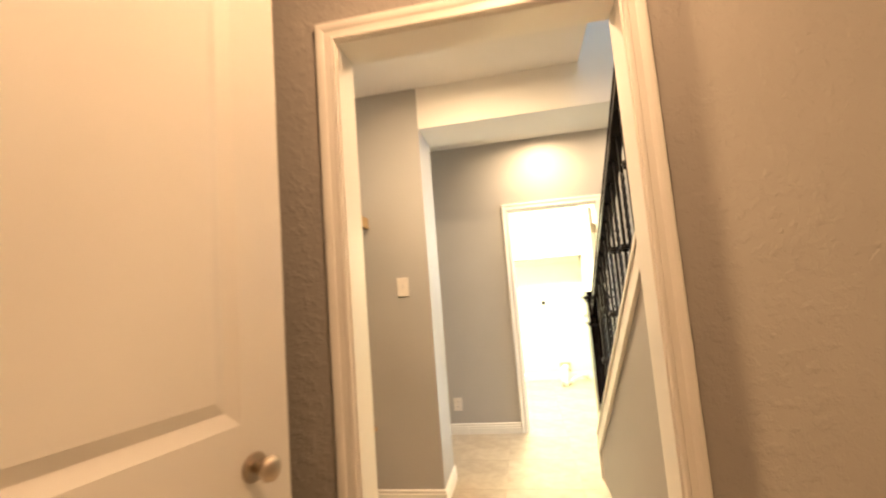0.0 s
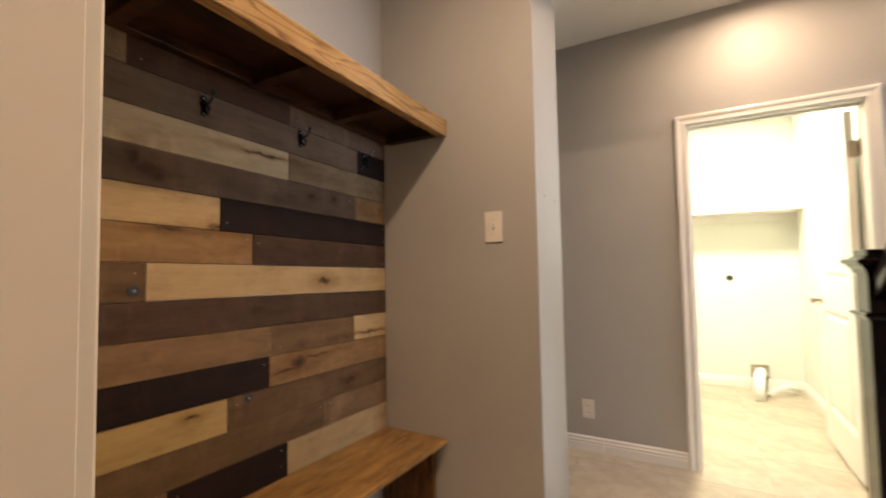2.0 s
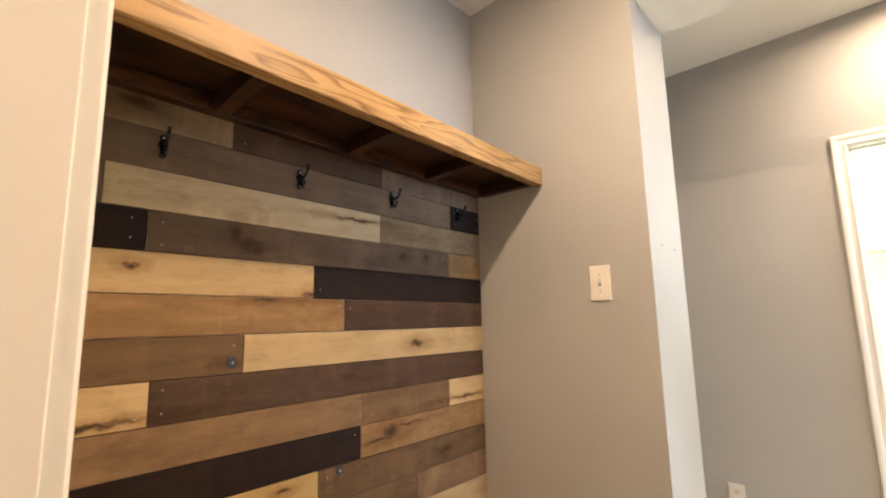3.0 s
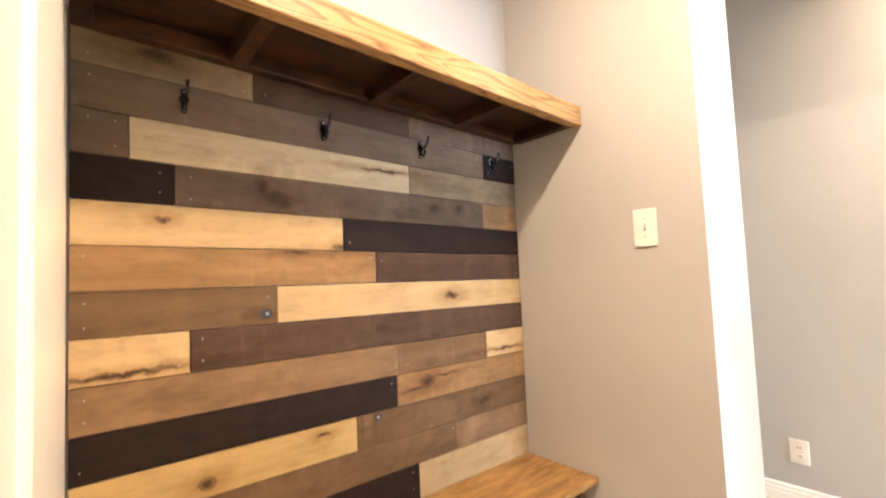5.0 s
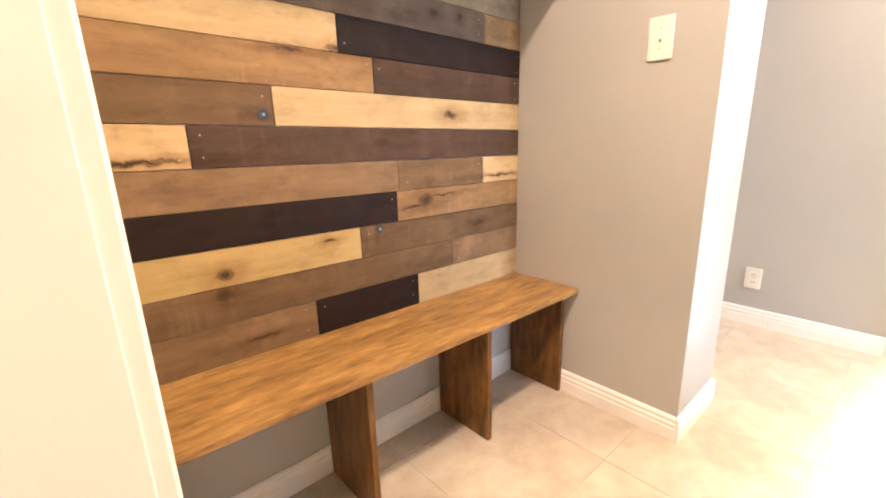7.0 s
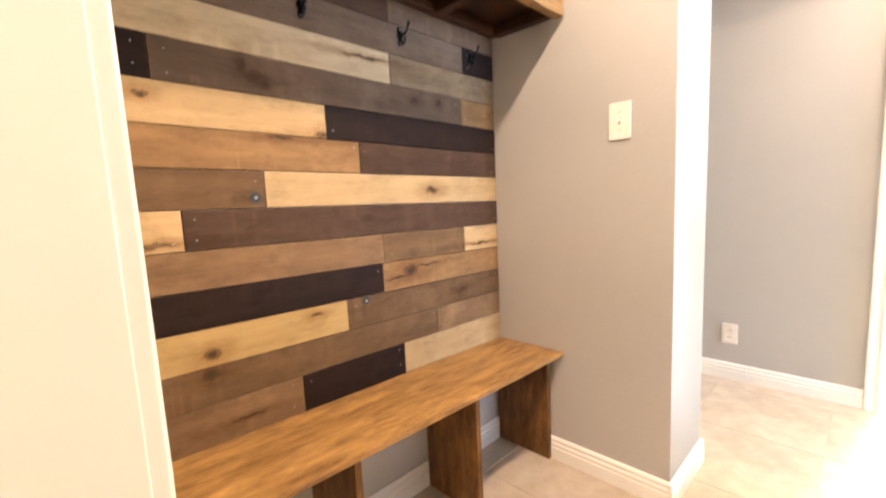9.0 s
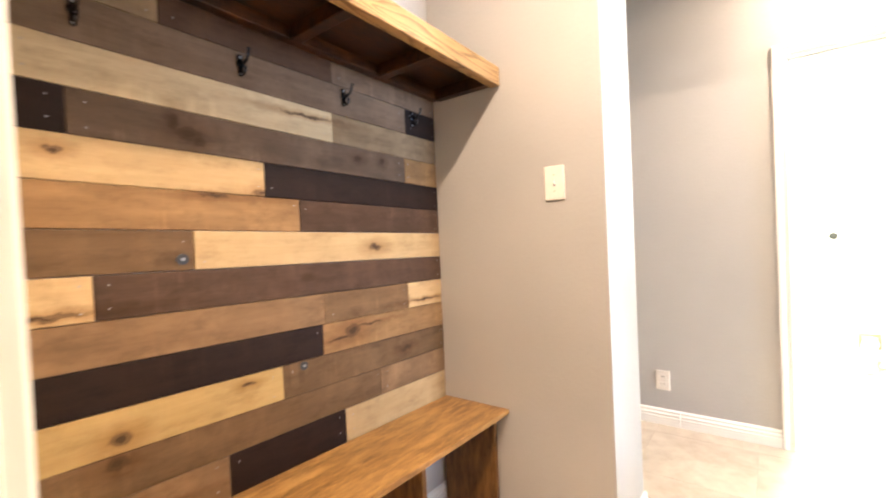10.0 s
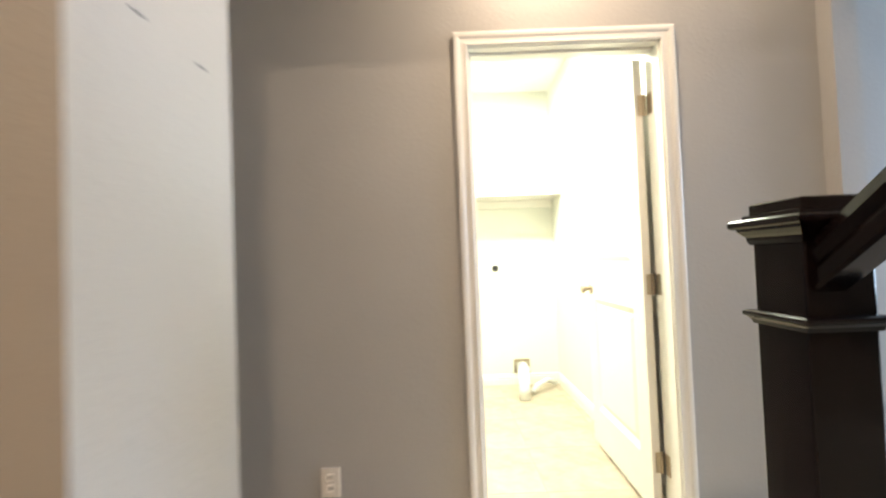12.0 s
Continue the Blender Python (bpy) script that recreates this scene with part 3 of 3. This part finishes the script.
# ---- hooks ----
def coat_hook(at):
    h = thing("coat_hook", "black iron double coat hook on the plank wall", "hook", at, group="coat hooks")
    x, y, z = at
    bm = box(x, x + 0.005, y - 0.0065, y + 0.0065, z - 0.026, z + 0.020, 0.0022)
    add_cyl(bm, pose(x + 0.004, y, z + 0.002, 0, 90, 0), 0.0115, 0.008, 18, bevel=0.002)
    add_cyl(bm, pose(x + 0.003, y, z + 0.020, 0, 90, 0), 0.0085, 0.006, 16, bevel=0.0015)
    add_cyl(bm, pose(x + 0.003, y, z - 0.026, 0, 90, 0), 0.0075, 0.006, 16, bevel=0.0015)
    part("plate", bm, HOOK_IRON, h)
    for dz in (0.020, -0.026):
        bm = bmesh.new()
        add_cyl(bm, pose(x + 0.0065, y, z + dz, 0, 90, 0), 0.0035, 0.003, 10, bevel=0.001)
        part("screw", bm, STEEL, h)
    bm = bmesh.new()
    arc = [(x + 0.004, y, z + 0.006), (x + 0.022, y, z + 0.000), (x + 0.037, y, z + 0.004), (x + 0.047, y, z + 0.014), (x + 0.052, y, z + 0.027)]
    add_tube(bm, arc, 0.005, 10, [0.0075, 0.0055, 0.0045, 0.0040, 0.0040])
    bmesh.ops.create_uvsphere(bm, u_segments=10, v_segments=8, radius=0.0055, matrix=pose(x + 0.0525, y, z + 0.030))
    part("upper_prong", bm, HOOK_IRON, h, smooth=True)
    bm = bmesh.new()
    arc = [(x + 0.004, y, z - 0.008), (x + 0.013, y, z - 0.024), (x + 0.021, y, z - 0.030), (x + 0.028, y, z - 0.025), (x + 0.030, y, z - 0.016)]
    add_tube(bm, arc, 0.005, 10, [0.0065, 0.0050, 0.0042, 0.0040, 0.0040])
    bmesh.ops.create_uvsphere(bm, u_segments=10, v_segments=8, radius=0.0052, matrix=pose(x + 0.030, y, z - 0.013))
    part("lower_prong", bm, HOOK_IRON, h, smooth=True)
    return h


first_hook = coat_hook((-0.736, 1.742, 1.716))
for y, z in ((2.112, 1.708), (2.482, 1.704), (2.845, 1.698)):
    copy_thing(first_hook, pose(-0.736, y, z))

for y, z in ((1.934, 1.165), (2.27, 0.806)):
    b = thing("wall_bolt", "steel bolt head set in a plank hole", "bolt", (-0.739, y, z), group="plank bolts")
    bm = bmesh.new()
    add_cyl(bm, pose(-0.7358, y, z, 0, 90, 0), 0.014, 0.004, 18)
    part("socket", bm, BLACK, b)
    bm = bmesh.new()
    add_cyl(bm, pose(-0.7325, y, z, 0, 90, 0), 0.0042, 0.006, 6, bevel=0.001)
    part("bolt_head", bm, STEEL, b)

# ---- switch and outlet ----
switch = thing("light_switch", "ivory toggle light switch plate on the grey wall", "light switch", (-0.182, STUB0, 1.377))
part("plate", box(-0.221, -0.143, STUB0 - 0.006, STUB0, 1.313, 1.441, 0.004, 3), PLASTIC, switch)
# grey strip in the toggle slot, standing for the toggle's shadow
part("slot", box(-0.1855, -0.1785, STUB0 - 0.0066, STUB0 - 0.0058, 1.366, 1.390), SCUFF, switch)
part("toggle", box(-0.1845, -0.1795, STUB0 - 0.017, STUB0 - 0.006, 1.373, 1.388, 0.002), PLASTIC, switch)
for z in (1.347, 1.407):
    bm = bmesh.new()
    add_cyl(bm, pose(-0.182, STUB0 - 0.0065, z, 90), 0.003, 0.002, 12)
    part("screw", bm, BRASSY, switch)
outlet = thing("wall_outlet", "ivory duplex outlet plate low on the grey wall", "outlet", (-0.1, FAR, 0.272))
part("plate", box(-0.141, -0.062, FAR - 0.006, FAR, 0.212, 0.332, 0.004, 3), PLASTIC, outlet)
for z in (0.250, 0.294):
    part("socket", box(-0.118, -0.085, FAR - 0.0085, FAR - 0.006, z - 0.014, z + 0.014, 0.005), PLASTIC, outlet)
    for x in (-0.108, -0.095):
        part("slot", box(x - 0.001, x + 0.001, FAR - 0.0088, FAR - 0.0083, z - 0.006, z + 0.006), BLACK, outlet)

# ---- ceiling lights ----
# the small room's fitting is made up to go with its lamp
for x, y in CANS:
    c = thing("ceiling_light", "round recessed ceiling light, switched on", "ceiling light", (x, y, CEIL), group="recessed lights")
    bm = bmesh.new()
    rings = []
    for rad, drop in ((0.096, -0.001), (0.096, 0.004), (0.090, 0.010), (0.078, 0.012), (0.073, 0.008), (0.072, -0.001)):
        rings.append([bm.verts.new((x + rad * math.cos(k * math.pi / 20), y + rad * math.sin(k * math.pi / 20), CEIL - drop)) for k in range(40)])
    for a, b_ in zip(rings, rings[1:]):
        for k in range(40):
            bm.faces.new((a[k], a[(k + 1) % 40], b_[(k + 1) % 40], b_[k]))
    bmesh.ops.recalc_face_normals(bm, faces=bm.faces[:])
    part("trim_ring", bm, WHITE, c, smooth=True)
    bm = bmesh.new()
    add_cyl(bm, pose(x, y, CEIL - 0.0015), 0.072, 0.004, 32)
    part("lens", bm, LAMP, c)

# ---- staircase ----
SX0, SX1 = 1.0, 2.0
SLOPE = 0.746


def skirt_z(y):
    return 0.425 + SLOPE * (3.2 - y)


stair = thing("staircase", "carpeted staircase behind a painted knee wall", "staircase", (1.4, 3.3, 0))
RUN, RISE = 0.2505, 0.187
for k in range(7):
    ya = 3.26 - k * RUN
    part("step", box(SX0 + 0.05, SX1, max(Y1, ya - RUN - 0.0), ya, 0, RISE * (k + 1), 0.012), CARPET, stair)
bm = bmesh.new()
prof = [(Y1 + 0.001, 0), (3.36, 0), (3.36, skirt_z(3.36) - 0.106), (Y1 + 0.001, skirt_z(Y1) - 0.106)]
lo = [bm.verts.new((SX0 + 0.012, y, z)) for y, z in prof]
hi = [bm.verts.new((SX0 + 0.10, y, z)) for y, z in prof]
close_rows(bm, [lo, hi])
part("knee_wall", bm, GREY, stair, "taupe painted knee wall under the stairs")


def sloped(x0, x1, up0, up1, ya=3.36, yb=None, bevel=0.003):
    yb = Y1 + 0.02 if yb is None else yb
    bm = bmesh.new()
    a = [bm.verts.new((x, ya, skirt_z(ya) + u)) for x, u in ((x0, up0), (x1, up0), (x1, up1), (x0, up1))]
    c = [bm.verts.new((x, yb, skirt_z(yb) + u)) for x, u in ((x0, up0), (x1, up0), (x1, up1), (x0, up1))]
    close_rows(bm, [a, c])
    if bevel:
        bmesh.ops.bevel(bm, geom=bm.edges[:], offset=bevel, segments=2, affect="EDGES", profile=0.5)
    return bm


part("skirt_board", sloped(SX0, SX0 + 0.115, -0.104, -0.022), WHITE, stair)
part("skirt_cap", sloped(SX0 - 0.008, SX0 + 0.125, -0.0215, 0.0), WHITE, stair)
part("skirt_moulding", sloped(SX0 - 0.006, SX0 + 0.012, -0.132, -0.1045), WHITE, stair)
part("end_trim", box(SX0 - 0.004, SX0 + 0.112, 3.3605, 3.385, 0, skirt_z(3.385), 0.003), WHITE, stair)

# railing
railing = thing("stair_railing", "espresso wooden handrail and newel with black iron balusters", "railing", (1.06, 3.35, 0.3))
NX, NY = 1.085, 3.365
newel = part("newel_post", box(NX - 0.062, NX + 0.062, NY - 0.062, NY + 0.062, skirt_z(3.36) - 0.005, 1.175, 0.004), ESPRESSO_Z, railing, "square espresso newel post with stepped cap")


def square_lathe(profile):
    """A square moulding round the newel: (half width, height) pairs from bottom to top, closed at both ends."""
    bm = bmesh.new()
    rows = [[bm.verts.new((NX + sx * h, NY + sy * h, z)) for sx, sy in ((-1, -1), (1, -1), (1, 1), (-1, 1))] for h, z in profile]
    for a, c in zip(rows, rows[1:]):
        for k in range(4):
            bm.faces.new((a[k], a[(k + 1) % 4], c[(k + 1) % 4], c[k]))
    bm.faces.new(rows[0][::-1])
    bm.faces.new(rows[-1])
    return bm


part("newel_cap", square_lathe([(0.060, 1.166), (0.066, 1.168), (0.069, 1.176), (0.069, 1.182), (0.074, 1.187), (0.080, 1.195), (0.081, 1.199), (0.088, 1.200), (0.0915, 1.204), (0.0925, 1.209),
                                (0.0915, 1.214), (0.088, 1.218), (0.074, 1.220), (0.073, 1.226), (0.064, 1.229), (0.064, 1.246), (0.061, 1.249)]), ESPRESSO, newel)
part("newel_collar", square_lathe([(0.060, 1.008), (0.066, 1.010), (0.069, 1.018), (0.074, 1.024), (0.078, 1.026), (0.0795, 1.030), (0.078, 1.034), (0.072, 1.037), (0.060, 1.038)]), ESPRESSO, newel)
RZ = 0.83


def rail_body():
    """Handrail: straight run down into the newel."""
    pts = []
    for y in (Y1 + 0.012, 2.0, 2.5, 3.02, 3.303):
        pts.append((y, skirt_z(y) + RZ))
    prof = [(-0.030, 0.006), (-0.026, 0.0), (0.026, 0.0), (0.030, 0.006), (0.030, 0.024), (0.024, 0.034), (0.032, 0.048), (0.026, 0.066), (0.012, 0.074), (-0.012, 0.074), (-0.026, 0.066), (-0.032, 0.048), (-0.024, 0.034), (-0.030, 0.024)]
    bm = bmesh.new()
    rows = []
    for y, z in pts:
        rows.append([bm.verts.new((NX - 0.02 + a, y, z - 0.098 + c * 1.42)) for a, c in prof])
    n = len(prof)
    for a, c in zip(rows, rows[1:]):
        for k in range(n):
            bm.faces.new((a[k], a[(k + 1) % n], c[(k + 1) % n], c[k]))
    bm.faces.new(rows[0][::-1])
    bm.faces.new(rows[-1])
    bmesh.ops.recalc_face_normals(bm, faces=bm.faces[:])
    return bm


part("handrail", rail_body(), ESPRESSO, railing)


def baluster(y, kind):
    x = NX - 0.02
    z0, z1 = skirt_z(y) - 0.003, skirt_z(y) + RZ - 0.094
    bm = bmesh.new()
    if kind == "twist":
        n, half = 40, 0.0068
        za, zb = z0 + 0.16, z1 - 0.16
        rows = []
        levels = [(z0, 0)] + [(za + (zb - za) * k / n, math.pi * 5 * k / n) for k in range(n + 1)] + [(z1, math.pi * 5)]
        for z, a in levels:
            rows.append([bm.verts.new((x + half * 1.414 * math.cos(a + math.pi / 4 + q * math.pi / 2), y + half * 1.414 * math.sin(a + math.pi / 4 + q * math.pi / 2), z)) for q in range(4)])
        for a, c in zip(rows, rows[1:]):
            for q in range(4):
                bm.faces.new((a[q], a[(q + 1) % 4], c[(q + 1) % 4], c[q]))
        bm.faces.new(rows[0][::-1])
        bm.faces.new(rows[-1])
        part("baluster", bm, IRON, railing, "twisted black iron baluster")
        return
    add_box(bm, x - 0.0068, x + 0.0068, y - 0.0068, y + 0.0068, z0, z1)
    bar = part("baluster", bm, IRON, railing)
    for h in ((0.17, 0.50) if kind == "double" else (0.335,)):
        bm = bmesh.new()
        zc = skirt_z(y) + h
        for dz, r in ((-0.012, 0.017), (0.0, 0.024), (0.012, 0.017)):
            add_cyl(bm, pose(x, y, zc + dz), r, 0.012, 14, bevel=0.003)
        part("knuckle", bm, IRON, bar)


KINDS = ["single", "twist", "double", "twist"]
for k in range(15):
    baluster(3.125 - k * 0.107, KINDS[k % 4])

# ---- the open panelled door in the small room ----
door = thing("panel_door", "cream painted two-panel door standing open with a metal knob", "door", (0, 0, 0))


def door_leaf(parent, width, height, panels, knob_z, backset=0.062, stile=0.115):
    """A leaf in its own frame: x from the hinge, y across, z up."""
    t = 0.035
    st = stile
    bm = boxes((0, st, -t / 2, t / 2, 0.02, height), (width - st, width, -t / 2, t / 2, 0.02, height))
    edges = [0.02] + [v for p in panels for v in p] + [height]
    for a, c in zip(edges[::2], edges[1::2]):
        add_box(bm, st, width - st, -t / 2, t / 2, a, c)
    leaf = part("leaf", bm, WHITE, parent)
    for a, c in panels:
        part("panel", box(st, width - st, -0.006, 0.006, a, c), WHITE, leaf)
        for s in (-1, 1):
            bm = bmesh.new()
            rows = []
            for inset, out in ((0.030, 0.0055), (0.058, 0.0135)):
                rows.append([bm.verts.new((x, s * out, z)) for x, z in ((st + inset, a + inset), (width - st - inset, a + inset), (width - st - inset, c - inset), (st + inset, c - inset))])
            for k in range(4):
                bm.faces.new((rows[0][k], rows[0][(k + 1) % 4], rows[1][(k + 1) % 4], rows[1][k]))
            bm.faces.new(rows[1])
            bmesh.ops.recalc_face_normals(bm, faces=bm.faces[:])
            if bm.faces[-1].normal.y * s < 0:
                bmesh.ops.reverse_faces(bm, faces=bm.faces[:])
            part("raised_field", bm, WHITE, leaf)
        for s in (-1, 1):
            bm = bmesh.new()
            o = 0.030
            quad = [(st, a), (width - st, a), (width - st, c), (st, c)]
            ins = [(st + o, a + o), (width - st - o, a + o), (width - st - o, c - o), (st + o, c - o)]
            q0 = [bm.verts.new((x, s * (t / 2 - 0.001), z)) for x, z in quad]
            q1 = [bm.verts.new((x, s * 0.006, z)) for x, z in ins]
            q2 = [bm.verts.new((x, s * 0.0062, z)) for x, z in quad]
            for k in range(4):
                bm.faces.new((q0[k], q0[(k + 1) % 4], q1[(k + 1) % 4], q1[k]))
                bm.faces.new((q0[k], q2[k], q2[(k + 1) % 4], q0[(k + 1) % 4]))
            bmesh.ops.recalc_face_normals(bm, faces=bm.faces[:])
            part("moulding", bm, WHITE, leaf)
    if backset:
        for s in (-1, 1):
            kx = width - backset
            bm = bmesh.new()
            add_cyl(bm, pose(kx, s * (t / 2 + 0.004), knob_z, 90), 0.032, 0.008, 28, bevel=0.003)
            rose = part("rose", bm, BRASSY, leaf, "brushed metal rose")
            bm = bmesh.new()
            ys = [0.006, 0.020, 0.030, 0.036, 0.046, 0.056, 0.062, 0.064]
            rs = [0.012, 0.011, 0.014, 0.022, 0.027, 0.025, 0.015, 0.001]
            add_tube(bm, [(kx, s * (t / 2 + v), knob_z) for v in ys], 0.01, 20, rs)
            part("knob", bm, BRASSY, leaf, "round brushed metal knob", smooth=True)
    return leaf


door_leaf(door, 0.762, 2.40, ((0.24, 0.88), (1.07, 2.27)), 0.972, 0.110, 0.140)
door.matrix_basis = pose(-0.168, 0.472, 0, 0, 0, 78.0)

laundry_door = thing("panel_door", "white painted laundry door standing fully open on brass hinges", "door", (0, 0, 0))
door_leaf(laundry_door, 0.79, 2.03, ((0.24, 0.90), (1.09, 1.90)), 0.955)
laundry_door.matrix_basis = pose(DR - 0.035, FAR + 0.130, 0.0, 0, 0, 88.9)
for z in (0.24, 1.02, 1.82):
    h = thing("door_hinge", "tarnished metal door hinge on the white jamb", "hinge", (DR, FAR + 0.11, z), group="laundry door hinges")
    part("hinge_leaf", box(DR - 0.003, DR, FAR + 0.075, FAR + 0.118, z - 0.045, z + 0.045, 0.001, 1), HINGE, h)
    part("hinge_leaf", box(DR - 0.040, DR - 0.0035, FAR + 0.1225, FAR + 0.1255, z - 0.045, z + 0.045, 0.001, 1), HINGE, h)
    bm = bmesh.new()
    add_cyl(bm, pose(DR - 0.014, FAR + 0.122, z), 0.006, 0.094, 12)
    part("hinge_pin", bm, HINGE, h)

# ---- laundry ----
shelf2 = thing("laundry_shelf", "white painted wall shelf in the laundry", "shelf", (0.5, 6.4, 1.69))
part("board", box(-0.88, 1.415, 6.20, 6.545, 1.69, 1.71, 0.002), WHITE, shelf2)
part("cleat", box(-0.88, 1.415, 6.528, 6.548, 1.62, 1.689, 0.002), WHITE, shelf2)
duct = thing("dryer_socket", "round black dryer socket on the laundry wall", "wall socket", (0.869, 6.55, 1.07))
bm = bmesh.new()
add_cyl(bm, pose(0.869, 6.545, 1.07, 90), 0.030, 0.012, 24, bevel=0.002)
part("socket", bm, BLACK, duct)
wbox = thing("washer_box", "grey framed recessed supply box low on the laundry wall", "washer box", (1.08, 6.55, 0.2))
part("frame", boxes((1.01, 1.03, 6.535, 6.55, 0.10, 0.23), (1.13, 1.15, 6.535, 6.55, 0.10, 0.23), (1.03, 1.13, 6.535, 6.55, 0.205, 0.23)), HINGE, wbox)
part("recess", box(1.03, 1.13, 6.545, 6.549, 0.10, 0.205), PVC, wbox)
hose = thing("dryer_duct", "white bent dryer duct rising from the laundry floor", "duct", (1.03, 6.12, 0))
bm = bmesh.new()
pts = [(1.02, 6.10, 0.0), (1.02, 6.11, 0.10), (1.025, 6.14, 0.17), (1.035, 6.22, 0.20), (1.07, 6.36, 0.18), (1.08, 6.535, 0.165)]
add_tube(bm, pts, 0.045, 18)
part("tube", bm, PVC, hose, smooth=True)
bm = bmesh.new()
add_tube(bm, [(1.10, 6.20, 0.03), (1.16, 6.26, 0.07), (1.26, 6.34, 0.09), (1.36, 6.44, 0.03)], 0.02, 12)
part("supply_hose", bm, PVC, hose, smooth=True)
lamp = thing("laundry_ceiling_light", "bright flush laundry ceiling light", "ceiling light", (0.7, 5.2, 2.7))
bm = bmesh.new()
add_cyl(bm, pose(0.7, 5.2, 2.69), 0.17, 0.03, 36, bevel=0.008)
part("diffuser", bm, GLOW, lamp)

# ---- living room window ----
win = thing("window_1", "white framed slim high window with daylight behind", "window", (2.8, 4.5, 2.32), kind="structure")
part("frame", boxes((2.42, 2.44, 4.50, 4.56, 2.32, 2.50), (3.18, 3.2, 4.50, 4.56, 2.32, 2.50), (2.44, 3.18, 4.50, 4.56, 2.32, 2.34), (2.44, 3.18, 4.50, 4.56, 2.48, 2.50)), WHITE, win)
structure("backdrop", box(2.0, 3.8, 4.9, 4.92, 1.9, 3.0), plain("bright_sky", (0.85, 0.92, 1.0), 0.9, 0.0, 2.2), "plain bright sky outside the window", "sky")

# small scuffs on the wall end
for y, z in ((3.117, 1.505), (3.268, 1.50)):
    scuff = thing("wall_scuff", "small grey scuff mark on the pale wall end", "scuff mark", (0.0, y, z), group="wall scuffs")
    part("mark", box(0.0, 0.0006, y - 0.016, y + 0.012, z - 0.0022, z + 0.0022), SCUFF, scuff)
